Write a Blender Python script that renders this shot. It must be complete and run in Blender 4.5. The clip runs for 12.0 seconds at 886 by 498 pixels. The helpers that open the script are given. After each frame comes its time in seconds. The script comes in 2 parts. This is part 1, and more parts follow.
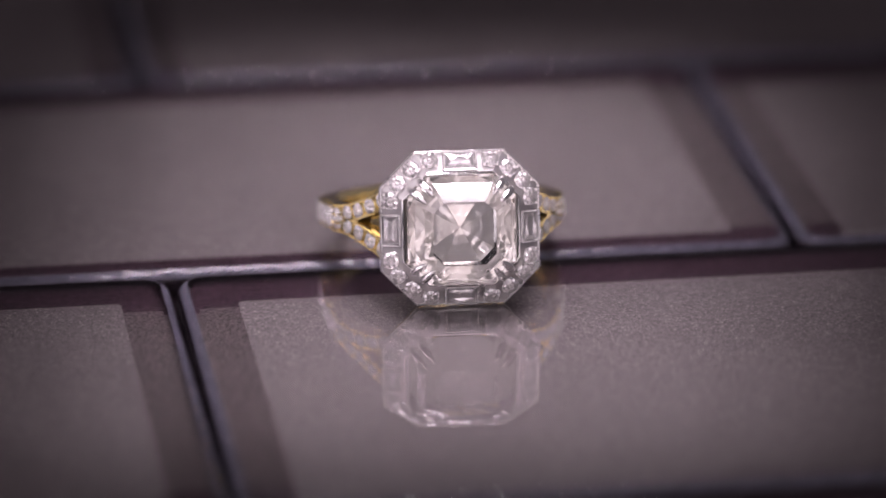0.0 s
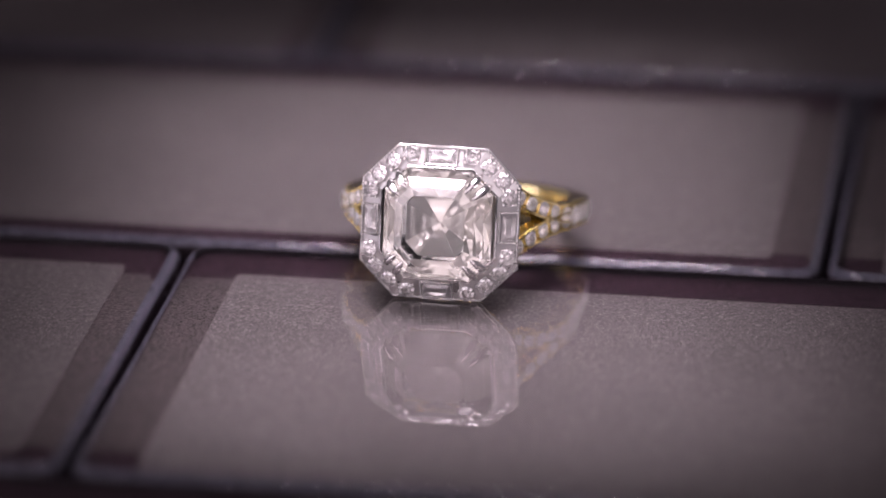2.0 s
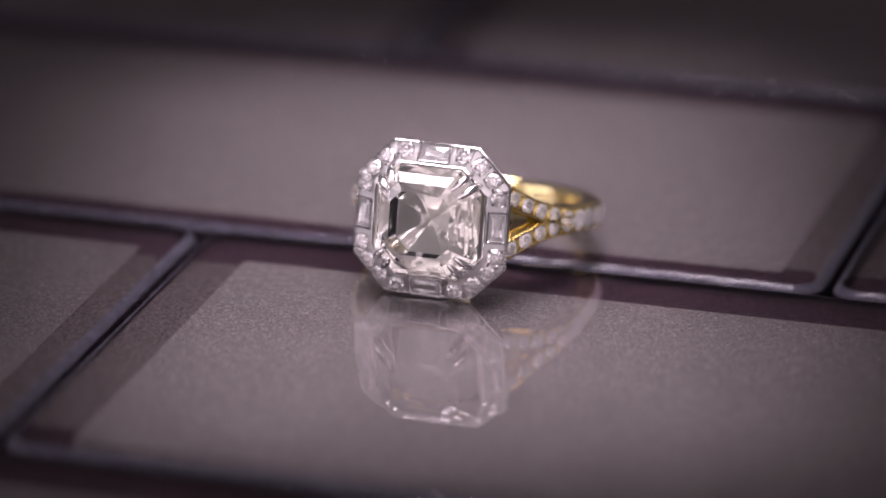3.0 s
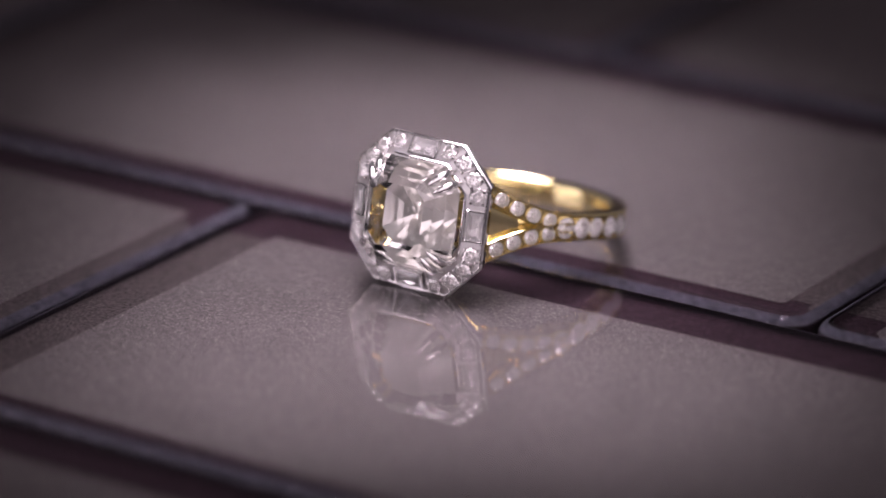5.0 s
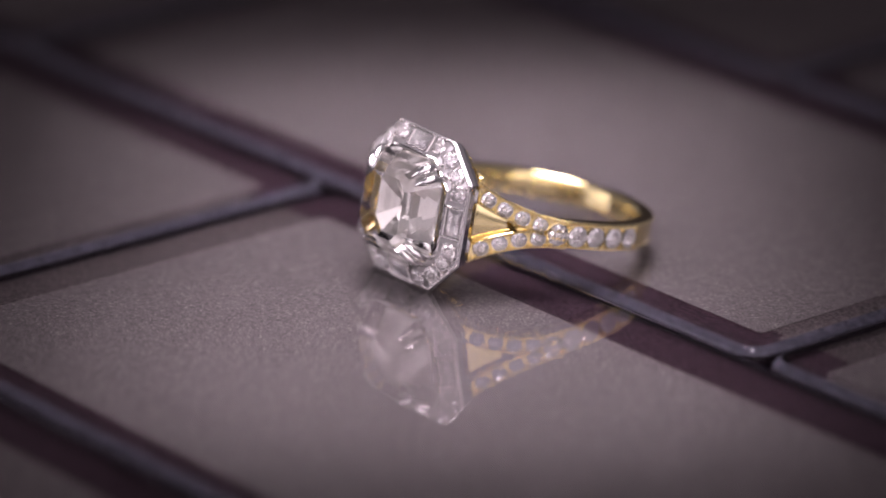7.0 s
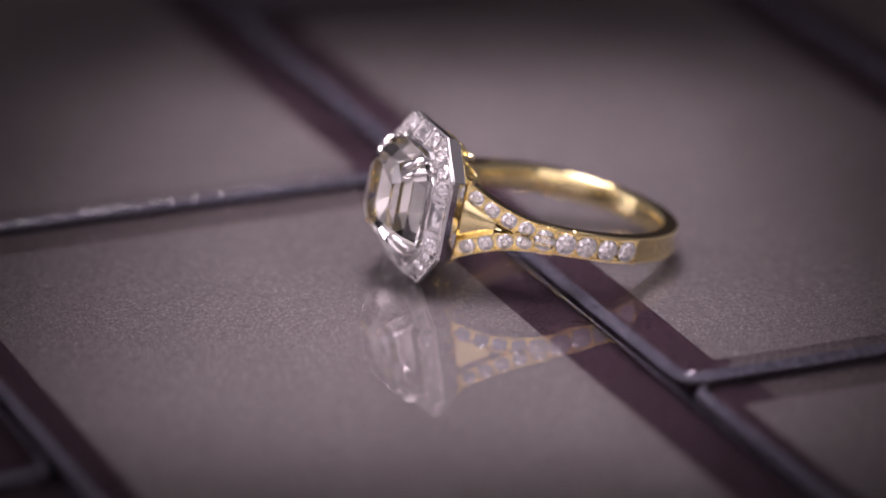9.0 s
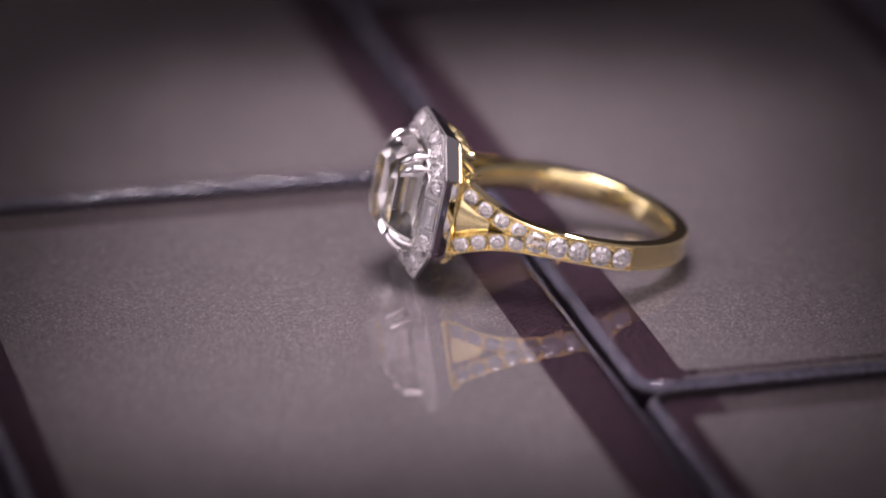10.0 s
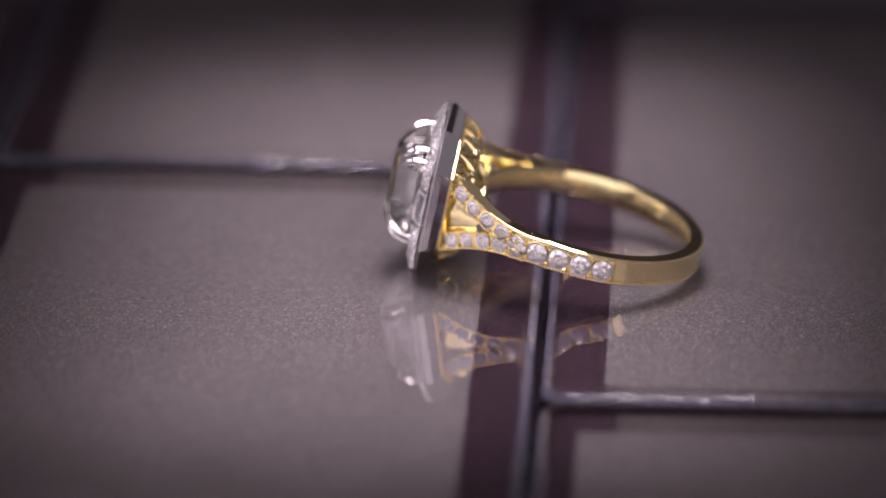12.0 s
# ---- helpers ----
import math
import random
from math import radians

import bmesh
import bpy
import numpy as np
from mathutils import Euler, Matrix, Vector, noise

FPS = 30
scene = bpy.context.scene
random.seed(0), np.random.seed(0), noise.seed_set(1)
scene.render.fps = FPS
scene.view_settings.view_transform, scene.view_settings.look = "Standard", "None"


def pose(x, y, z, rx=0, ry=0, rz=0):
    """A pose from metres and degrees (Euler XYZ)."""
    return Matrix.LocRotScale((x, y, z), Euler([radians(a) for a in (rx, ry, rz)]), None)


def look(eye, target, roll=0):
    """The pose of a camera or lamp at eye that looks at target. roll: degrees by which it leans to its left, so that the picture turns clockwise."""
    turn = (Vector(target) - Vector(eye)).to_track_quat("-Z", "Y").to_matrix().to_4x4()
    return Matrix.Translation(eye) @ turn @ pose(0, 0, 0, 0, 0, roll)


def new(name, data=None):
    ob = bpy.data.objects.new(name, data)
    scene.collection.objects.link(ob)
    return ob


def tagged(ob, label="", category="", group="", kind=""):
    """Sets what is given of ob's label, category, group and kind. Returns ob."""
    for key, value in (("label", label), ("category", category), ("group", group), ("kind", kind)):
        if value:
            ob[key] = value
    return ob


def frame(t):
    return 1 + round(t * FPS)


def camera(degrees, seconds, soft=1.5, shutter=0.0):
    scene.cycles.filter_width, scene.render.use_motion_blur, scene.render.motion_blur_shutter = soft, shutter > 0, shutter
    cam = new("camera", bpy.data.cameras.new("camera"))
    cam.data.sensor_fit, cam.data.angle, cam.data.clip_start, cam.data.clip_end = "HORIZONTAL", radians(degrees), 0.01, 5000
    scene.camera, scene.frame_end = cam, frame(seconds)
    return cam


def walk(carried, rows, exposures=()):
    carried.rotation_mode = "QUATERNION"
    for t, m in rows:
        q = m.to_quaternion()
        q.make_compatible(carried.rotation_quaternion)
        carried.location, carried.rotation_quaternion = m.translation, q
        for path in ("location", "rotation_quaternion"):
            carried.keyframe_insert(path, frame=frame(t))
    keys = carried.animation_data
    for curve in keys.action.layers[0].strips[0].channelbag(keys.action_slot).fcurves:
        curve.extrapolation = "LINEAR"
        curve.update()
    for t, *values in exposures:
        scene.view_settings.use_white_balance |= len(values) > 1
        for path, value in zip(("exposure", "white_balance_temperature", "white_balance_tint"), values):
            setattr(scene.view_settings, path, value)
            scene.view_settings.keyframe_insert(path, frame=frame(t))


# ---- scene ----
# A diamond ring lies on glass tiles; the tiled panel turns slowly and evenly under a still camera.
MM = 0.001
cam = camera(10.54, 12.0, soft=1.6)
cam.data.dof.use_dof = True
cam.data.dof.focus_distance = 0.373
cam.data.dof.aperture_fstop = 13.0
DIST, RISE = 0.3805, radians(20.668)
EYE = (0.0, -DIST * math.cos(RISE), DIST * math.sin(RISE))
VIEW = Matrix.Translation(EYE) @ pose(0, 0, 0, 0, 0, 0.667) @ pose(0, 0, 0, 90 - 20.668 + 0.296) @ pose(0, 0, 0, 0, 0, 0.21)
walk(cam, [(0.0, VIEW), (12.0, VIEW)], exposures=[(0.0, -0.12, 6350, 36), (12.0, -0.12, 6350, 36)])


def turn(t):
    """The panel's turn at t seconds."""
    return pose(0, 0, 0, 0, 0, 9.39 - 8.444 * t - 0.0024 * t * t)


# the ring's rest pose on the tiles: leaning back on its band
RING = pose(-0.00367, -0.00515, 0.00602, 0, 0, -1.7) @ pose(0, 0, 0, -11.37) @ pose(0, 0, 0, 0, 0.23, 0)

# ---- light ----
world = bpy.data.worlds.new("studio")
scene.world = world
world.use_nodes = True
world.node_tree.nodes["Background"].inputs["Color"].default_value = (1.0, 0.97, 0.97, 1)
world.node_tree.nodes["Background"].inputs["Strength"].default_value = 0.18


def area_lamp(name, eye, target, width, depth, watts, color):
    data = bpy.data.lights.new(name, "AREA")
    data.shape, data.size, data.size_y, data.energy, data.color = "RECTANGLE", width, depth, watts, color
    lamp = new(name, data)
    lamp.matrix_world = look(eye, target)
    return lamp


# Unseen lamp added close overhead; its small pool leaves the view's corners dark.
top = area_lamp("added_pool_lamp", (-0.004, 0.010, 0.058), (-0.004, 0.0101, 0.0), 0.046, 0.082, 0.057, (1.0, 0.97, 0.95))
top.data.spread = radians(45)
area_lamp("softbox_overhead", (0.0, 0.05, 0.85), (0, 0.0501, 0), 1.3, 1.3, 0.2, (1.0, 0.96, 0.96))
# Unseen front and side lamps, added to brighten the diamonds and metal.
area_lamp("added_front_lamp", (0.0, -0.64, 0.36), (0, 0, 0.005), 1.0, 0.72, 3.3, (1.0, 0.96, 0.92))
area_lamp("added_side_lamp", (-0.46, -0.12, 0.17), (0, 0, 0.005), 0.36, 0.30, 0.9, (1.0, 0.98, 0.97))


# ---- materials ----
def material(name):
    m = bpy.data.materials.new(name)
    m.use_nodes = True
    t = m.node_tree
    t.nodes.clear()
    out = t.nodes.new("ShaderNodeOutputMaterial")
    return m, t, out


def node(t, kind, **sockets):
    n = t.nodes.new(kind)
    for k, v in sockets.items():
        n.inputs[k.replace("_", " ")].default_value = v
    return n


def metal(name, color, rough, wear):
    m, t, out = material(name)
    s = node(t, "ShaderNodeBsdfPrincipled", Base_Color=(*color, 1), Metallic=1.0, Roughness=rough)
    co = t.nodes.new("ShaderNodeTexCoord")
    fine = node(t, "ShaderNodeTexNoise", Scale=2600.0, Detail=3.0)
    wide = node(t, "ShaderNodeTexNoise", Scale=420.0, Detail=2.0)
    t.links.new(co.outputs["Object"], fine.inputs["Vector"])
    t.links.new(co.outputs["Object"], wide.inputs["Vector"])
    ramp = node(t, "ShaderNodeMapRange", To_Min=rough * 0.7, To_Max=rough * 1.5)
    t.links.new(wide.outputs["Fac"], ramp.inputs["Value"])
    t.links.new(ramp.outputs["Result"], s.inputs["Roughness"])
    bump = node(t, "ShaderNodeBump", Strength=wear, Distance=0.00003)
    t.links.new(fine.outputs["Fac"], bump.inputs["Height"])
    t.links.new(bump.outputs["Normal"], s.inputs["Normal"])
    t.links.new(s.outputs["BSDF"], out.inputs["Surface"])
    return m


def glass(name, color, ior, rough=0.0):
    m, t, out = material(name)
    s = node(t, "ShaderNodeBsdfGlass", Color=(*color, 1), Roughness=rough, IOR=ior)
    t.links.new(s.outputs["BSDF"], out.inputs["Surface"])
    return m


def facets(name, color, rough, lift_share):
    """Back facets of a cut stone: mirrors for inner reflection, diffuse white to lift darks."""
    m, t, out = material(name)
    shine = node(t, "ShaderNodeBsdfGlossy", Color=(*color, 1), Roughness=rough)
    lift_diffuse = node(t, "ShaderNodeBsdfDiffuse", Color=(*color, 1))
    mix = node(t, "ShaderNodeMixShader", Fac=lift_share)
    t.links.new(shine.outputs["BSDF"], mix.inputs[1])
    t.links.new(lift_diffuse.outputs["BSDF"], mix.inputs[2])
    t.links.new(mix.outputs["Shader"], out.inputs["Surface"])
    return m


def glitter_paint():
    """Taupe metallic paint on the back of the glass: fine flakes and soft clouding."""
    m, t, out = material("taupe_glitter_paint")
    s = node(t, "ShaderNodeBsdfPrincipled", Metallic=0.15, Roughness=0.5)
    s.inputs["Specular IOR Level"].default_value = 0.2
    co = t.nodes.new("ShaderNodeTexCoord")
    flake = node(t, "ShaderNodeTexVoronoi", Scale=5200.0)
    grain = node(t, "ShaderNodeTexNoise", Scale=5200.0, Detail=4.0, Roughness=0.75)
    cloud = node(t, "ShaderNodeTexNoise", Scale=70.0, Detail=3.0)
    for n in (flake, grain, cloud):
        t.links.new(co.outputs["Object"], n.inputs["Vector"])
    ramp = t.nodes.new("ShaderNodeValToRGB")
    ramp.color_ramp.elements[0].position, ramp.color_ramp.elements[0].color = 0.36, (0.0145, 0.013, 0.0127, 1)
    ramp.color_ramp.elements[1].position, ramp.color_ramp.elements[1].color = 0.66, (0.068, 0.0605, 0.058, 1)
    t.links.new(grain.outputs["Fac"], ramp.inputs["Fac"])
    hue = node(t, "ShaderNodeHueSaturation")
    value = node(t, "ShaderNodeMapRange", To_Min=0.88, To_Max=1.12)
    t.links.new(cloud.outputs["Fac"], value.inputs["Value"])
    t.links.new(value.outputs["Result"], hue.inputs["Value"])
    spark = node(t, "ShaderNodeTexVoronoi", Scale=7000.0)
    t.links.new(co.outputs["Object"], spark.inputs["Vector"])
    pick = node(t, "ShaderNodeMapRange", From_Min=0.86, From_Max=0.96)
    split = t.nodes.new("ShaderNodeSeparateColor")
    t.links.new(spark.outputs["Color"], split.inputs["Color"])
    t.links.new(split.outputs["Red"], pick.inputs["Value"])
    mix = t.nodes.new("ShaderNodeMix")
    mix.data_type = "RGBA"
    mix.inputs["B"].default_value = (0.094, 0.084, 0.080, 1)
    t.links.new(pick.outputs["Result"], mix.inputs["Factor"])
    t.links.new(ramp.outputs["Color"], mix.inputs["A"])
    t.links.new(mix.outputs[2], hue.inputs["Color"])
    t.links.new(hue.outputs["Color"], s.inputs["Base Color"])
    bump = node(t, "ShaderNodeBump", Strength=0.5, Distance=0.00005)
    t.links.new(flake.outputs["Distance"], bump.inputs["Height"])
    t.links.new(bump.outputs["Normal"], s.inputs["Normal"])
    t.links.new(s.outputs["BSDF"], out.inputs["Surface"])
    return m


def matt(name, dark, light, rough, scale):
    m, t, out = material(name)
    s = node(t, "ShaderNodeBsdfPrincipled", Roughness=rough)
    s.inputs["Specular IOR Level"].default_value = 0.0
    co = t.nodes.new("ShaderNodeTexCoord")
    n1 = node(t, "ShaderNodeTexNoise", Scale=scale, Detail=6.0)
    t.links.new(co.outputs["Object"], n1.inputs["Vector"])
    ramp = t.nodes.new("ShaderNodeValToRGB")
    ramp.color_ramp.elements[0].position, ramp.color_ramp.elements[0].color = 0.35, (*dark, 1)
    ramp.color_ramp.elements[1].position, ramp.color_ramp.elements[1].color = 0.70, (*light, 1)
    t.links.new(n1.outputs["Fac"], ramp.inputs["Fac"])
    t.links.new(ramp.outputs["Color"], s.inputs["Base Color"])
    t.links.new(s.outputs["BSDF"], out.inputs["Surface"])
    return m


GOLD = metal("yellow_gold", (0.87, 0.735, 0.385), 0.12, 0.10)
PLATINUM = metal("white_platinum", (0.78, 0.765, 0.75), 0.07, 0.08)
# Platinum made darker and rougher between the stones, so the beads stand out.
DARK_PLATINUM = metal("darkened_platinum", (0.50, 0.485, 0.475), 0.28, 0.6)
DIAMOND = glass("diamond", (1.0, 0.995, 0.985), 1.84)
ACCENT = glass("accent_diamond", (1.0, 1.0, 1.0), 1.9)
PAVILION = facets("pavilion_facets", (0.99, 0.965, 0.945), 0.05, 0.32)
# The warm tint stands in for gold reflected inside the stone.
STONE_BACK = facets("stone_back_facets", (0.98, 0.955, 0.915), 0.02, 0.32)
TILE_GLASS = glass("tile_glass", (0.97, 0.95, 0.96), 1.40)
EDGE_GLASS = glass("tile_edge_glass", (0.97, 0.95, 0.96), 1.20, 0.18)
PAINT = glitter_paint()
BOARD = matt("dark_board", (0.003, 0.002, 0.003), (0.008, 0.006, 0.007), 0.6, 900.0)
BACKDROP = matt("unseen_board_grey", (0.050, 0.045, 0.048), (0.072, 0.065, 0.070), 0.9, 6.0)
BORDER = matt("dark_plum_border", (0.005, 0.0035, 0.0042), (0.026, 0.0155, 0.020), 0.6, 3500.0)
SIDE_BORDER = matt("taupe_end_border", (0.014, 0.012, 0.012), (0.056, 0.048, 0.047), 0.6, 4500.0)
EDGE_TONE = matt("slate_edge_tone", (0.018, 0.018, 0.023), (0.035, 0.034, 0.043), 0.5, 1500.0)
TABLE = matt("dark_tabletop", (0.035, 0.032, 0.034), (0.055, 0.050, 0.052), 0.5, 30.0)


# ---- builders; lengths in millimetres ----
def stone_of(name, verts, faces, slots):
    """A small stone: clear crown, and a pavilion that throws the light back."""
    me = mesh_of(name, verts, faces, ACCENT)
    me.materials.append(PAVILION)
    me.polygons.foreach_set("material_index", slots)
    return me


def mesh_of(name, verts, faces, mat, smooth=False):
    me = bpy.data.meshes.new(name)
    me.from_pydata([[c * MM for c in v] for v in verts], [], faces)
    me.materials.append(mat)
    bm = bmesh.new()
    bm.from_mesh(me)
    bmesh.ops.recalc_face_normals(bm, faces=bm.faces)
    bm.to_mesh(me)
    bm.free()
    if smooth:
        me.polygons.foreach_set("use_smooth", [len(q.vertices) < 5 for q in me.polygons])
        me.set_sharp_from_angle(angle=radians(38))
    return me


def part(name, me, parent, label="", kind=""):
    ob = new(name, me)
    ob.parent = parent
    return tagged(ob, label=label, kind=kind)


def loft(rings, closed=True, caps=True):
    """Rings of equal length, joined one to the next."""
    n = len(rings[0])
    verts = [tuple(p) for r in rings for p in r]
    faces = []
    for i in range(len(rings) - 1 if caps is not None else len(rings)):
        j = (i + 1) % len(rings)
        for k in range(n if closed else n - 1):
            l = (k + 1) % n
            faces.append((i * n + k, i * n + l, j * n + l, j * n + k))
    if caps:
        faces.append(tuple(range(n))[::-1])
        faces.append(tuple(range((len(rings) - 1) * n, len(rings) * n)))
    return verts, faces


def joined(pieces):
    verts, faces = [], []
    for v, f in pieces:
        o = len(verts)
        verts += [tuple(p) for p in v]
        faces += [tuple(i + o for i in q) for q in f]
    return verts, faces


def tube(points, radii, sides=8, closed=False):
    """A round bar along points, with a radius at each."""
    pts = [Vector(p) for p in points]
    rings = []
    n = len(pts)
    up = None
    for i, p in enumerate(pts):
        a, b = (pts[(i - 1) % n], pts[(i + 1) % n]) if closed else (pts[max(i - 1, 0)], pts[min(i + 1, n - 1)])
        d = (b - a).normalized()
        if up is None:
            up = d.orthogonal().normalized()
        up = (up - d * up.dot(d)).normalized()
        side = d.cross(up)
        r = radii[i] if isinstance(radii, (list, tuple)) else radii
        rings.append([p + (up * math.cos(2 * math.pi * k / sides) + side * math.sin(2 * math.pi * k / sides)) * r for k in range(sides)])
    return loft(rings, caps=None if closed else True)


def smooth(points, steps=5):
    """A curve through points."""
    pts = [Vector(p) for p in points]
    out = []
    for i in range(len(pts) - 1):
        a, b, c, d = pts[max(i - 1, 0)], pts[i], pts[i + 1], pts[min(i + 2, len(pts) - 1)]
        for k in range(steps):
            t = k / steps
            out.append(0.5 * ((2 * b) + (c - a) * t + (2 * a - 5 * b + 4 * c - d) * t * t + (3 * b - a - 3 * c + d) * t ** 3))
    return out + [pts[-1]]


def bead(p, r):
    x, y, z = p
    v = [(x, y, z - r), (x, y, z + r)]
    for h, q in ((-0.55, 0.835), (0.55, 0.835)):
        for k in range(6):
            a = math.pi / 3 * k
            v.append((x + r * q * math.cos(a), y + r * q * math.sin(a), z + r * h))
    f = []
    for k in range(6):
        l = (k + 1) % 6
        f += [(0, 2 + l, 2 + k), (1, 8 + k, 8 + l), (2 + k, 2 + l, 8 + l, 8 + k)]
    return v, f


def along(points, step):
    """Points at even steps on a line of points."""
    pts = [Vector(p) for p in points]
    out, left = [], 0.0
    for a, b in zip(pts, pts[1:]):
        d = (b - a).length
        s = left
        while s < d:
            out.append(a.lerp(b, s / d))
            s += step
        left = s - d
    return out


def octagon(hx, hz, cut, y):
    return [Vector(p) for p in ((-(hx - cut), y, hz), (hx - cut, y, hz), (hx, y, hz - cut), (hx, y, -(hz - cut)),
                                (hx - cut, y, -hz), (-(hx - cut), y, -hz), (-hx, y, -(hz - cut)), (-hx, y, hz - cut))]


# ---- the tiled panel ----
PITCH_Y, PITCH_X, SEAM_Y, SEAM_X = 48.1, 98.4, 4.04, -24.5
GAP, ROUND, THICK, INSET = 0.42, 1.2, 2.6, 4.4
# rows are laid by hand, not quite in step
ROW_SHIFT = {-1: -0.9, 0: 0.9, 1: 1.4}
# the paint sits a little off centre on some tiles
PAINT_SHIFT = {(0, -1): (0.0, 0.5), (0, 0): (0.0, -1.3), (-1, 0): (0.2, -0.5), (-1, -1): (0.2, 0.2)}


def rounded_rect(hx, hy, r, z, steps=5):
    pts = []
    for cx, cy, a0 in ((hx - r, hy - r, 0), (-(hx - r), hy - r, 90), (-(hx - r), -(hy - r), 180), (hx - r, -(hy - r), 270)):
        for k in range(steps + 1):
            a = radians(a0 + 90 * k / steps)
            pts.append((cx + r * math.cos(a), cy + r * math.sin(a), z))
    return pts


def slab(x0, x1, y0, y1, z0, z1):
    return loft([[(x0, y0, z), (x1, y0, z), (x1, y1, z), (x0, y1, z)] for z in (z0, z1)])


def tile_meshes():
    hx, hy = PITCH_X / 2 - GAP / 2, PITCH_Y / 2 - GAP / 2
    rings = [rounded_rect(hx - 0.25, hy - 0.25, 2.3, -THICK), rounded_rect(hx, hy, 2.5, -THICK + 0.25)]
    for k in range(9):
        a = math.pi / 2 * k / 8
        q = ROUND * (1 - math.cos(a))
        rings.append(rounded_rect(hx - q, hy - q, max(2.5 - q * 0.9, 0.3), -ROUND + ROUND * math.sin(a)))
    body = mesh_of("glass_tile", *loft(rings), TILE_GLASS, True)
    body.materials.append(EDGE_GLASS)
    body.polygons.foreach_set("material_index", [1 if len(q.vertices) == 4 else 0 for q in body.polygons])
    bx, by = hx - INSET, hy - INSET
    back = mesh_of("tile_backing", *loft([rounded_rect(bx, by, 0.4, z, 2) for z in (-THICK + 0.12, -THICK + 0.20)]), PAINT)
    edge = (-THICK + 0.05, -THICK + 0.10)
    # Dark plum strips along the two long sides.
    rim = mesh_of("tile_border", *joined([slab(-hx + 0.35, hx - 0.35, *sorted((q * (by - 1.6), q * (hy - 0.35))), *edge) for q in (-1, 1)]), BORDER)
    # Strips at the short ends, in a tone between paint and plum.
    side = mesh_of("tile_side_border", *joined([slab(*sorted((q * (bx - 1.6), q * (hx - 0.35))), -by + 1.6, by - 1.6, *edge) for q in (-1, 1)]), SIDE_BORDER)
    # Opaque strip added under the glass: slate for edge sheen, black for joint shade.
    rings = [rounded_rect(hx - 0.10, hy - 0.10, 2.4, -THICK + 0.3), rounded_rect(hx - 0.10, hy - 0.10, 2.4, -ROUND)]
    for k in range(7):
        a = 0.42 + 0.84 * k / 6
        q = ROUND - (ROUND - 0.10) * math.cos(a)
        rings.append(rounded_rect(hx - q, hy - q, max(2.4 - q * 0.9, 0.3), -ROUND + (ROUND - 0.10) * math.sin(a)))
    low = [[(x * 0.9995, y * 0.9985, z - 0.05) for x, y, z in r] for r in rings[::-1]]
    skirt = mesh_of("tile_edge_tone", *loft(rings + low, caps=None), EDGE_TONE, True)
    skirt.materials.append(BOARD)
    n = len(rings[0])
    skirt.polygons.foreach_set("material_index", [0 if 2 * n <= i < 8 * n else 1 for i in range(len(skirt.polygons))])
    return body, back, rim, side, skirt


def build_panel():
    reach_x, reach_y = 205.0, 172.0
    rings = [rounded_rect(reach_x - e, reach_y - e, 3, z) for e, z in ((1, -9.0), (0, -8.2), (0, -THICK - 0.9), (0.8, -THICK - 0.1))]
    panel = new("tile_panel", mesh_of("tile_panel", *loft(rings), BOARD))
    tagged(panel, "dark board covered with taupe glass tiles in running bond", "tiled panel", kind="structure")
    body, back, rim, side, skirt = tile_meshes()
    for row in range(-3, 4):
        shift = (PITCH_X / 2 if row % 2 == 0 else 0.0) + ROW_SHIFT.get(row, 0.0)
        for col in range(-2, 3):
            x = SEAM_X + PITCH_X / 2 + col * PITCH_X + shift
            y = SEAM_Y + PITCH_Y / 2 + row * PITCH_Y
            if abs(x) > 160:
                continue
            tile = part("tile", body, panel)
            tile.location = (x * MM, y * MM, 0)
            tile.visible_shadow = False
            paint = part("backing", back, tile, "taupe glitter paint")
            dx, dy = PAINT_SHIFT.get((row, col), (0.3 * math.sin(5 * row + 3 * col), 0.3 * math.cos(4 * row + 7 * col)))
            part("border", rim, tile, "dark plum border along the long sides")
            part("side_border", side, tile, "taupe border at the short ends, darker than the paint")
            part("edge", skirt, tile, "opaque slate and black strip, added for edge sheen and joint shade")
            paint.location = (dx * MM, dy * MM, 0)
    return panel


PANEL = build_panel()


def build_table():
    # Unseen table; its dark colour keeps reflections in the halo's wall dark.
    rings = [rounded_rect(700 - e, 700 - e, 20, z) for e, z in ((2, -40.0), (0, -38.0), (0, -11.0), (2, -9.0))]
    table = new("tabletop", mesh_of("tabletop", *loft(rings), TABLE))
    tagged(table, "dark plain tabletop, unseen, under the tiled panel", "table", kind="structure")
    # unseen board added at the table's back to darken what the tiles reflect
    me = mesh_of("backdrop", *loft([rounded_rect(210, 8, 4, z, 2) for z in (-9.0, 360.0)]), BACKDROP)
    wall = new("backdrop", me)
    wall.location = (0, 0.65, 0)
    tagged(wall, "plain mid grey board, unseen, added to darken reflections in the tiles", "backdrop", kind="structure")


build_table()

# ---- the ring ----
ring = new("diamond_ring")
ring.matrix_world = RING
tagged(ring, "yellow gold ring with white halo and large step-cut diamond", "ring")

HX, HZ, CUT, SLOPE, INNER = 6.25, 6.03, 2.75, 0.85, 0.72


def halo_y(x, z):
    """The halo's sloping face."""
    m = max(abs(x) / HX, abs(z) / HZ, (abs(x) + abs(z)) / (HX + HZ - CUT))
    return -(1 - m) / (1 - INNER) * SLOPE


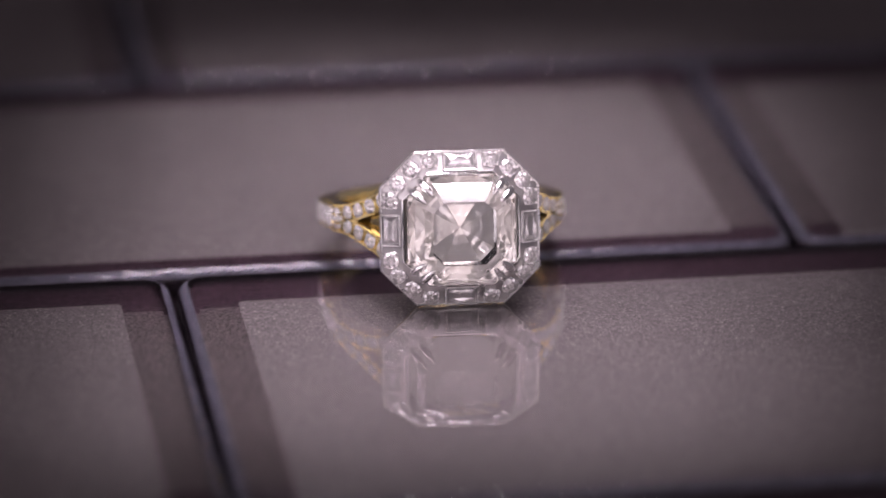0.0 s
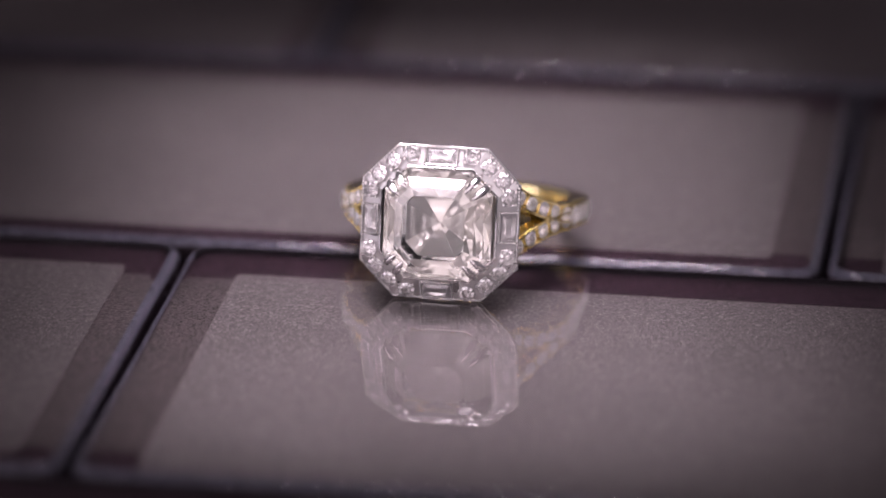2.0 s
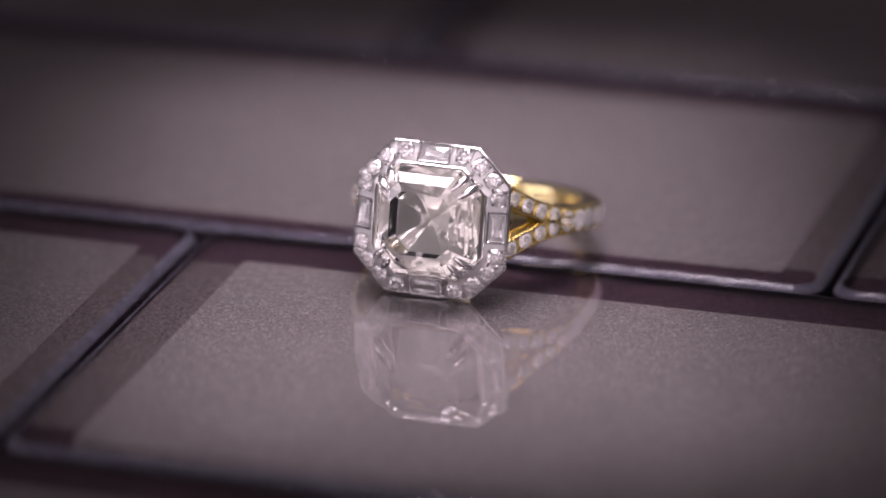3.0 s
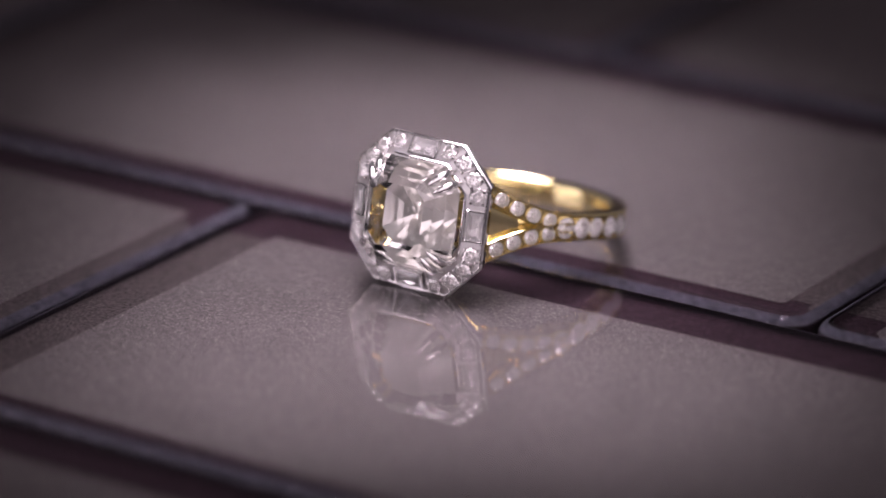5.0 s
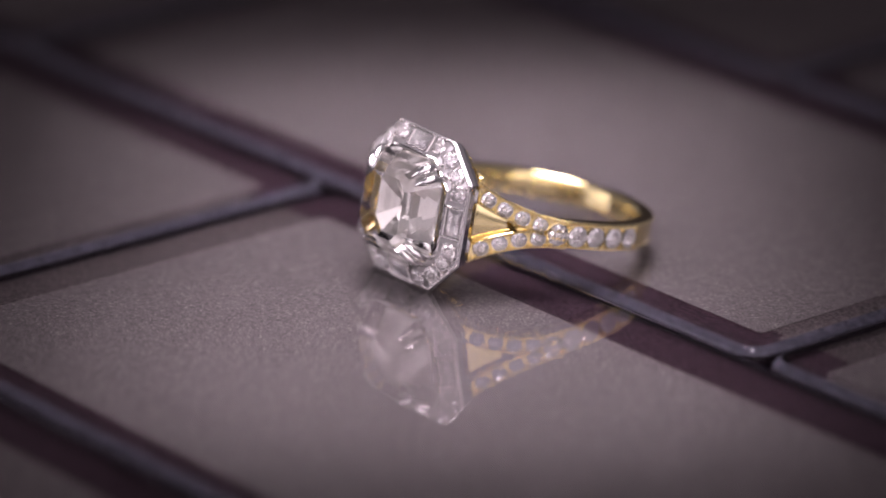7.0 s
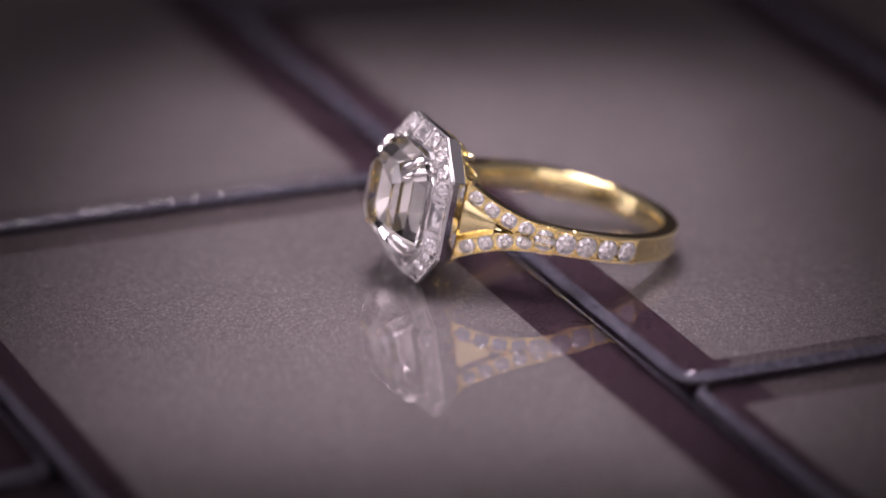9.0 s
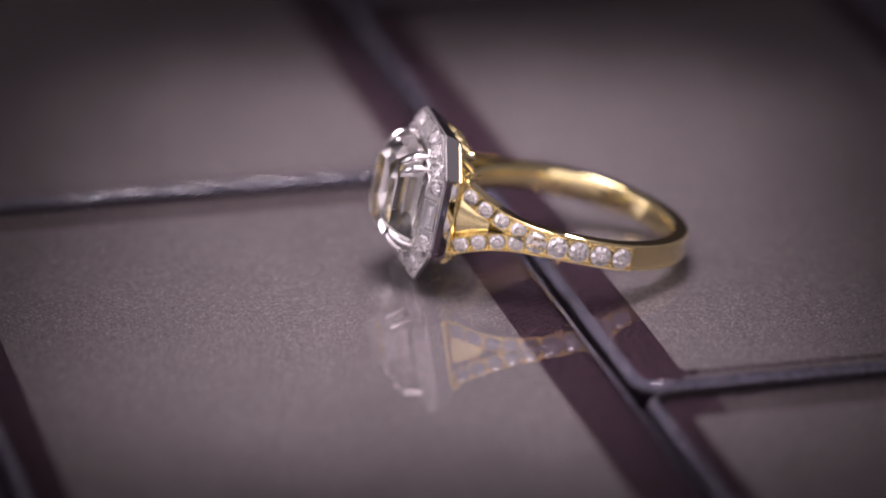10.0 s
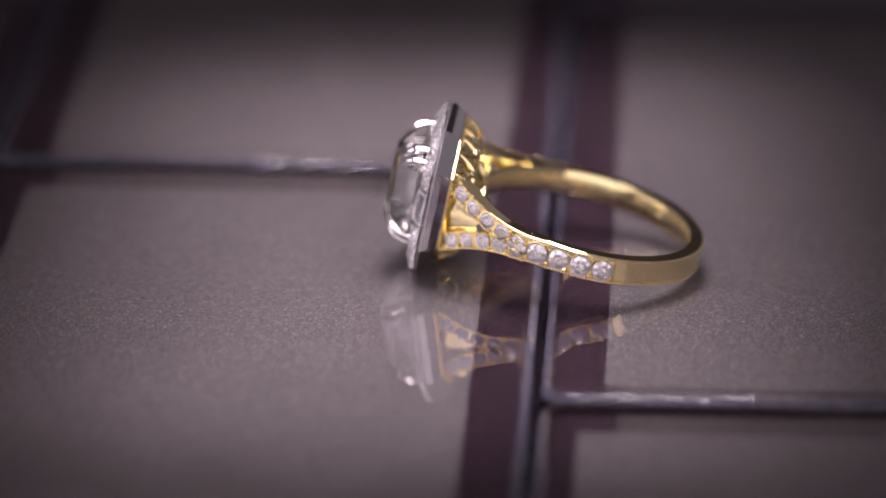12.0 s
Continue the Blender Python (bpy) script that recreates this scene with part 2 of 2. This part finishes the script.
def face_frame(x, z, lift=0.0):
    """A pose on the halo's face: local z points out of the metal."""
    e = 0.05
    n = Vector((-(halo_y(x + e, z) - halo_y(x - e, z)) / (2 * e) * -1, -1, -(halo_y(x, z + e) - halo_y(x, z - e)) / (2 * e) * -1)).normalized()
    p = Vector((x, halo_y(x, z), z)) + n * lift
    return p, n


def build_centre_stone():
    crown = [(2.45, 0.85, -3.42), (3.10, 1.15, -2.98), (3.75, 1.45, -2.25), (4.25, 1.72, -1.32)]
    below = [(4.25, 1.72, -1.16), (3.45, 1.40, -0.14), (2.50, 1.04, 0.88), (1.50, 0.64, 1.75), (0.06, 0.02, 2.85)]
    rings = [octagon(h, h * 1.01, c, y) for h, c, y in crown + below]
    me = mesh_of("centre_diamond", *loft(rings), DIAMOND)
    me.materials.append(STONE_BACK)
    me.polygons.foreach_set("material_index", [0] * 48 + [1] * 16 + [0, 1])
    part("centre_diamond", me, ring, "large octagonal step-cut diamond")


def brilliant(r):
    """A round brilliant, table towards +z."""
    v, f = [], []
    table = [(0.55 * r * math.cos(math.pi / 4 * k), 0.55 * r * math.sin(math.pi / 4 * k), 0.36 * r) for k in range(8)]
    star = [(0.80 * r * math.cos(math.pi / 4 * (k + 0.5)), 0.80 * r * math.sin(math.pi / 4 * (k + 0.5)), 0.22 * r) for k in range(8)]
    girdle = [(r * math.cos(math.pi / 8 * k), r * math.sin(math.pi / 8 * k), 0.03 * r) for k in range(16)]
    v = table + star + girdle
    f.append(tuple(range(8)))
    slots = [0]
    for k in range(8):
        l = (k + 1) % 8
        g0, g1, g2 = 16 + 2 * k, 16 + (2 * k + 1) % 16, 16 + (2 * k + 2) % 16
        f += [(k, 8 + k, l), (k, g0, 8 + k), (8 + k, g2, l), (8 + k, g0, g1), (8 + k, g1, g2)]
        slots += [0] * 5
    # the back: small facets that lean to and fro, as the many reflections inside a brilliant look
    start = 16
    for q, deep in ((0.74, -0.20), (0.48, -0.05), (0.24, -0.21)):
        o = len(v)
        for k in range(16):
            a = math.pi / 8 * (k + 0.5)
            v.append((q * r * math.cos(a), q * r * math.sin(a), (deep + (0.05 if k % 2 else -0.02)) * r))
        for k in range(16):
            l = (k + 1) % 16
            f += [(start + k, o + k, start + l), (start + l, o + k, o + l)]
            slots += [1, 1]
        start = o
    v.append((0, 0, -0.07 * r))
    f += [(start + k, len(v) - 1, start + (k + 1) % 16) for k in range(16)]
    slots += [1] * 16
    return v, f, slots


def baguette(lx, ly):
    """A French-cut bar stone, table towards +z."""
    def rect(a, b, z):
        return [(-a, -b, z), (a, -b, z), (a, b, z), (-a, b, z)]
    v = rect(lx, ly, 0.0) + rect(lx, ly, 0.06) + [(-lx * 0.62, 0, 0.24), (0, -ly * 0.62, 0.24), (lx * 0.62, 0, 0.24), (0, ly * 0.62, 0.24)] + [(-lx * 0.5, 0, -0.15), (lx * 0.5, 0, -0.15)]
    f = [(0, 1, 5, 4), (1, 2, 6, 5), (2, 3, 7, 6), (3, 0, 4, 7), (8, 9, 10, 11),
         (4, 9, 8), (4, 5, 9), (5, 10, 9), (5, 6, 10), (6, 11, 10), (6, 7, 11), (7, 8, 11), (7, 4, 8),
         (0, 12, 13, 1), (1, 13, 2), (2, 13, 12, 3), (3, 12, 0)]
    return v, f, [0] * 13 + [1] * 4


def set_stone(name, me, parent, p, n, spin=0.0):
    ob = part(name, me, parent)
    q = Vector(n).to_track_quat("Z", "Y").to_matrix().to_4x4()
    ob.matrix_local = Matrix.Translation(Vector(p) * MM) @ q @ pose(0, 0, 0, 0, 0, spin)
    return ob


def build_halo():
    rings = [octagon(HX * INNER, HZ * INNER, CUT * INNER, -0.45), octagon(HX * INNER, HZ * INNER, CUT * INNER, -SLOPE + 0.04),
             octagon(HX * 0.74, HZ * 0.74, CUT * 0.74, halo_y(HX * 0.74, 0)), octagon(HX * 0.985, HZ * 0.985, CUT * 0.985, halo_y(HX * 0.985, 0)),
             octagon(HX, HZ, CUT, 0.10), octagon(HX - 0.14, HZ - 0.14, CUT - 0.06, 0.65), octagon(HX - 0.50, HZ - 0.50, CUT - 0.22, 1.28), octagon(HX - 0.90, HZ - 0.90, CUT - 0.40, 1.25), octagon(HX * 0.80, HZ * 0.80, CUT * 0.80, -0.10)]
    v, f = loft(rings, caps=None)
    body = mesh_of("halo", v, f, DARK_PLATINUM)
    body.materials.append(PLATINUM)
    # the outer wall is polished
    body.polygons.foreach_set("material_index", [1 if 32 <= i < 56 else 0 for i in range(len(body.polygons))])
    halo = part("halo", body, ring, "white platinum octagonal halo with milgrain edge")
    stone = stone_of("accent_diamond", *brilliant(0.72))
    bars, grains = [], []
    k = 0
    for sx in (-1, 1):
        for sz in (-1, 1):
            for x, z in ((2.38, 5.32), (3.78, 4.62), (4.86, 3.58), (5.40, 2.32)):
                p, n = face_frame(sx * x, sz * z, 0.14)
                set_stone("accent_diamond", stone, halo, p, n, 17.0 * k)
                k += 1
                tang = n.cross(Vector((0, 1, 0))).normalized()
                rad = n.cross(tang)
                for a in (45, 135, 225, 315):
                    g = p + (tang * math.cos(radians(a)) + rad * math.sin(radians(a))) * 0.70 + n * 0.08
                    grains.append(bead(g, 0.16))
    for angle, far, lx in ((0, 5.25, 1.08), (90, 5.42, 1.02), (180, 5.25, 1.08), (270, 5.42, 1.02)):
        c, s = round(math.cos(radians(angle))), round(math.sin(radians(angle)))

        def at(u, w, lift, c=c, s=s):
            x, z = c * u + s * w, -s * u + c * w
            p, n = face_frame(x, z, lift)
            return p
        p, n = face_frame(s * far, c * far, 0.10)
        ob = part("baguette_diamond", stone_of("baguette_diamond", *baguette(lx, 0.56)), halo)
        out = Vector((s, 0, c))
        u_ax = Vector((c, 0, -s))
        w_ax = n.cross(u_ax)
        ob.matrix_local = Matrix.Translation(p * MM) @ Matrix((u_ax, w_ax, n)).transposed().to_4x4()
        lo, hi = far - 0.68, far + 0.66
        for a, b in (((-lx - .17, lo), (-lx - .17, hi)), ((lx + .17, lo), (lx + .17, hi)), ((-lx - .17, lo), (lx + .17, lo)), ((-lx - .17, hi), (lx + .17, hi))):
            pa, pb = at(a[0], a[1], 0.10), at(b[0], b[1], 0.10)
            bars.append(tube([pa, pb], 0.10, 6))
            grains += [bead(q, 0.125) for q in along([at(a[0], a[1], 0.24), at(b[0], b[1], 0.24)], 0.27)]
    # raised rim and its row of beads
    rim = [Vector((q.x * 0.985, halo_y(q.x * 0.985, q.z * 0.985) - 0.04, q.z * 0.985)) for q in octagon(HX, HZ, CUT, 0)]
    bars.append(tube(rim, 0.09, 6, True))
    grains += [bead(q + Vector((0, -0.13, 0)), 0.135) for q in along(rim + rim[:1], 0.285)]
    inner = [Vector((q.x * 0.725, -SLOPE - 0.02, q.z * 0.725)) for q in octagon(HX, HZ, CUT, 0)]
    bars.append(tube(inner, 0.10, 6, True))
    cup = [octagon(h, h * 0.985, h * 0.43, y) for h, y in ((4.52, -0.50), (4.36, -0.75), (3.70, 0.35), (4.10, 0.60))]
    part("collar", mesh_of("collar", *loft(cup, caps=None), DARK_PLATINUM), halo)
    part("bezel", mesh_of("bezel", *joined(bars), PLATINUM, True), halo)
    part("milgrain", mesh_of("milgrain", *joined(grains), PLATINUM, True), halo, kind="stuff")


def build_claws():
    for sx in (-1, 1):
        for sz in (-1, 1):
            d = Vector((sx, 0, sz)).normalized()
            s = Vector((sz, 0, -sx)).normalized()
            for o in (-0.48, 0.48):
                path = [d * 5.05 + s * o * 1.15 + Vector((0, -0.45, 0)), d * 5.0 + s * o * 1.1 + Vector((0, -1.2, 0)), d * 4.82 + s * o + Vector((0, -1.85, 0)),
                        d * 4.45 + s * o * 0.95 + Vector((0, -2.28, 0)), d * 4.0 + s * o * 0.85 + Vector((0, -2.62, 0)), d * 3.62 + s * o * 0.8 + Vector((0, -2.82, 0))]
                path = smooth(path, 4)
                wide = [0.22, 0.27, 0.34, 0.33, 0.22, 0.05, 0.05]
                v, f = tube(path, [wide[i // 4] + (wide[i // 4 + 1] - wide[i // 4]) * (i % 4) / 4 for i in range(len(path))], 10)
                part("claw", mesh_of("claw", v, f, PLATINUM, True), ring)


YC, RO, RI = 12.5, 9.5, 8.1


def band_z(y):
    return -0.037 * max(y - 5.0, 0.0)


def build_band():
    rings = []
    n = 120
    for k in range(n):
        a = 2 * math.pi * k / n
        c, s = math.sin(a), math.cos(a)          # a = 0 at the back
        front = max(0.0, -s)
        ro = RO - 0.55 * min(1.0, front * 1.6)
        h = 1.07 - 0.15 * front
        prof = [(RI + 0.02, -0.45 * h), (RI + 0.10, -0.78 * h), (RI + 0.32, -h), (ro - 0.12, -h), (ro, -h + 0.10), (ro, -h + 0.27), (ro - 0.08, -h + 0.33),
                (ro - 0.08, h - 0.33), (ro, h - 0.27), (ro, h - 0.10), (ro - 0.12, h), (RI + 0.32, h), (RI + 0.10, 0.78 * h), (RI + 0.02, 0.45 * h), (RI, 0.0)]
        ringp = []
        for r, z in prof:
            y = YC + r * s
            ringp.append((r * c, y, z + band_z(y)))
        rings.append(ringp)
    v, f = loft(rings, caps=None)
    return part("band", mesh_of("band", v, f, GOLD, True), ring, "polished yellow gold band")


SIDE = ((9.50, 12.5), (9.28, 10.0), (8.80, 8.0), (7.92, 6.0), (6.92, 4.2), (5.92, 2.8), (5.0, 1.45))


def side_x(y):
    """The outer line of the shoulders, seen along the ring's axis."""
    if y > YC:
        return math.sqrt(max(0.0, RO * RO - (y - YC) ** 2))
    for (xa, ya), (xb, yb) in zip(SIDE, SIDE[1:]):
        if ya >= y >= yb:
            return xa + (xb - xa) * (ya - y) / (ya - yb)
    return 5.0


def arm_z(y):
    """Half the distance between the two arms of a shoulder."""
    u = max(0.0, min(1.0, (8.2 - y) / 6.75))
    return 0.34 + 2.3 * u ** 2.1


def build_shoulders(band):
    stone = stone_of("pave_diamond", *brilliant(0.86))
    small = stone_of("pave_diamond", *brilliant(0.64))
    for sx in (-1, 1):
        grains = []
        # the single row on the band
        for i, y in enumerate((14.35, 12.60, 10.85, 9.15, 7.55)):
            x = side_x(y)
            n = Vector((1.0, (side_x(y - 0.2) - side_x(y + 0.2)) / 0.4, 0)).normalized()
            n.x *= sx
            z = band_z(y)
            set_stone("pave_diamond", stone, band, Vector((sx * x, y, z)) + n * (0.14 if y > 10 else 0.24 if y > 8 else 0.30), n, 23 * i)
            for dy in (-0.8, 0.8):
                for dz in (-0.62, 0.62):
                    grains.append(bead(Vector((sx * side_x(y + dy), y + dy, z + dz)) + n * 0.06, 0.16))
        ys = [15.3 - 0.3 * i for i in range(26)]
        for e in (-0.88, 0.88):
            line = [Vector((sx * (side_x(y) + 0.09), y, band_z(y) + e)) for y in ys]
            grains += [bead(q, 0.15) for q in along(line, 0.27)]
        grains += [bead(q, 0.10) for q in along([Vector((sx * side_x(15.3), 15.3, band_z(15.3) - 0.8)), Vector((sx * side_x(15.3), 15.3, band_z(15.3) + 0.8))], 0.21)]
        part("milgrain", mesh_of("milgrain", *joined(grains), GOLD, True), band, kind="stuff")
        # folded gold web that closes the fork between the two arms
        rows = []
        for i in range(9):
            y = 4.1 - 2.5 * i / 8
            x, half = side_x(y) - 0.60, max(arm_z(y) - 0.25, 0.05)
            back = 0.35 + 0.5 * i / 8
            rows.append([(sx * (x - d), y, band_z(y) + q * half) for q, d in ((-1, 0), (0, -back * 0.8), (1, 0), (1, 0.35), (0, 0.35 - back * 0.8), (-1, 0.35))])
        part("web", mesh_of("web", *loft(rows), GOLD, True), ring)
        for sz in (-1, 1):
            rings, top, bottom = [], [], []
            ys = [9.6 - 8.15 * i / 28 for i in range(29)]
            for y in ys:
                x, z = side_x(y), band_z(y) + sz * arm_z(y)
                n = Vector((1.0, (side_x(y - 0.2) - side_x(y + 0.2)) / 0.4, 0)).normalized()
                u = max(0.0, min(1.0, (8.2 - y) / 6.75))
                hw = 0.74 - 0.10 * u
                # arms lean so that their width stays square to their run
                dz = (arm_z(y - 0.1) - arm_z(y + 0.1)) / 0.2 * sz
                tangent = Vector((-n.y, n.x, 0)) * -1 + Vector((0, 0, dz))
                tangent.normalize()
                w = n.cross(tangent).normalized()
                if w.z < 0:
                    w = -w
                o = Vector((x, y, z)) + n * (0.06 if y < 9.3 else 0.0)
                deep = 1.15 + 0.25 * u
                ringp = [o - w * hw - n * 0.1, o - w * (hw - 0.1), o + w * (hw - 0.1), o + w * hw - n * 0.1, o + w * hw * 0.85 - n * deep, o - w * hw * 0.85 - n * deep]
                rings.append([Vector((sx * q.x, q.y, q.z)) for q in ringp])
                top.append(Vector((sx * (o + w * (hw - 0.07)).x, (o + w * (hw - 0.07)).y, (o + w * (hw - 0.07)).z)) + Vector((0.13 * sx, 0, 0)))
                bottom.append(Vector((sx * (o - w * (hw - 0.07)).x, (o - w * (hw - 0.07)).y, (o - w * (hw - 0.07)).z)) + Vector((0.13 * sx, 0, 0)))
            arm = part("shoulder", mesh_of("shoulder", *loft(rings), GOLD, True), ring, "gold split shoulder set with small diamonds")
            g = [bead(q, 0.145) for q in along(top[5:], 0.265) + along(bottom[5:], 0.265)]
            for end in (rings[-1], rings[-3]):
                g += [bead(q, 0.11) for q in along([end[1], end[2]], 0.23)]
            for i, y in enumerate((6.15, 4.85, 3.62, 2.48)):
                n = Vector((1.0, (side_x(y - 0.2) - side_x(y + 0.2)) / 0.4, 0)).normalized()
                n.x *= sx
                p = Vector((sx * side_x(y), y, band_z(y) + sz * arm_z(y))) + n * 0.19
                set_stone("pave_diamond", small, arm, p, n, 31 * i)
                for dy in (-0.62, 0.62):
                    for dz in (-0.42, 0.42):
                        yy = y + dy
                        g.append(bead(Vector((sx * side_x(yy), yy, band_z(yy) + sz * arm_z(yy) + dz)) + n * 0.10, 0.14))
            part("milgrain", mesh_of("milgrain", *joined(g), GOLD, True), arm, kind="stuff")


def build_gallery():
    """The gold basket behind the halo: a tapering cup, its lower rail and a row of scrolls."""
    for hx, hz, cut, y, r in ((4.9, 4.7, 2.0, 1.45, 0.22), (2.9, 2.5, 1.1, 3.0, 0.24), (2.0, 1.2, 0.5, 4.0, 0.30)):
        part("basket_rail", mesh_of("basket_rail", *tube(octagon(hx, hz, cut, y), r, 8, True), GOLD, True), ring)
    for sx in (-1, 1):
        for sz in (-1, 1):
            for o in (-0.45, 0.45):
                path = [(sx * (3.75 + o), 0.2, sz * (3.7 - o)), (sx * (3.65 + o), 1.2, sz * (3.5 - o)), (sx * (2.35 + o * 0.7), 3.0, sz * (1.95 - o * 0.7)), (sx * (1.7 + o * 0.3), 4.0, sz * (0.9 - o * 0.3))]
                part("prong_post", mesh_of("prong_post", *tube(smooth(path), 0.25, 8), GOLD, True), ring)
    rail = octagon(5.3, 5.1, 2.2, 1.42)
    part("rail", mesh_of("rail", *tube(rail, 0.24, 8, True), GOLD, True), ring)
    path = rail + rail[:1]
    spots = along(path, 2.35)
    for a, b in zip(spots, spots[1:] + spots[:1]):
        mid = (a + b) / 2
        if abs(mid.z) < 2.4 and abs(mid.x) > 4.4:
            continue
        d = (b - a)
        out = Vector((mid.x, 0, mid.z)).normalized()
        pts = []
        for k in range(11):
            u = k / 10
            pts.append(a + d * u + Vector((0, 1.45 * math.sin(math.pi * u), 0)) - out * (0.75 * math.sin(math.pi * u)))
        v, f = tube(pts, [0.15 + 0.10 * math.sin(math.pi * k / 10) for k in range(11)], 8)
        part("scroll", mesh_of("scroll", v, f, GOLD, True), ring)
    for sx in (-1, 1):
        rows = []
        for i in range(6):
            u = i / 5
            x, y, half = 5.0 - 1.75 * u ** 0.8, 1.35 + 2.3 * u, 2.7 - 1.5 * u
            rows.append([(sx * (x + d), y, half * k * (1 if d else 0.98)) for d, ks in ((0.16, (-1, -0.5, 0, 0.5, 1)), (-0.16, (1, 0.5, 0, -0.5, -1))) for k in ks])
        part("gallery_wall", mesh_of("gallery_wall", *loft(rows), GOLD, True), ring)


build_centre_stone()
build_halo()
build_claws()
BAND = build_band()
build_shoulders(BAND)
build_gallery()


def motions():
    """The panel and the ring on it turn together, evenly."""
    times = [0.5 * k for k in range(25)]
    walk(PANEL, [(t, turn(t)) for t in times])
    walk(ring, [(t, turn(t) @ RING) for t in times])


motions()
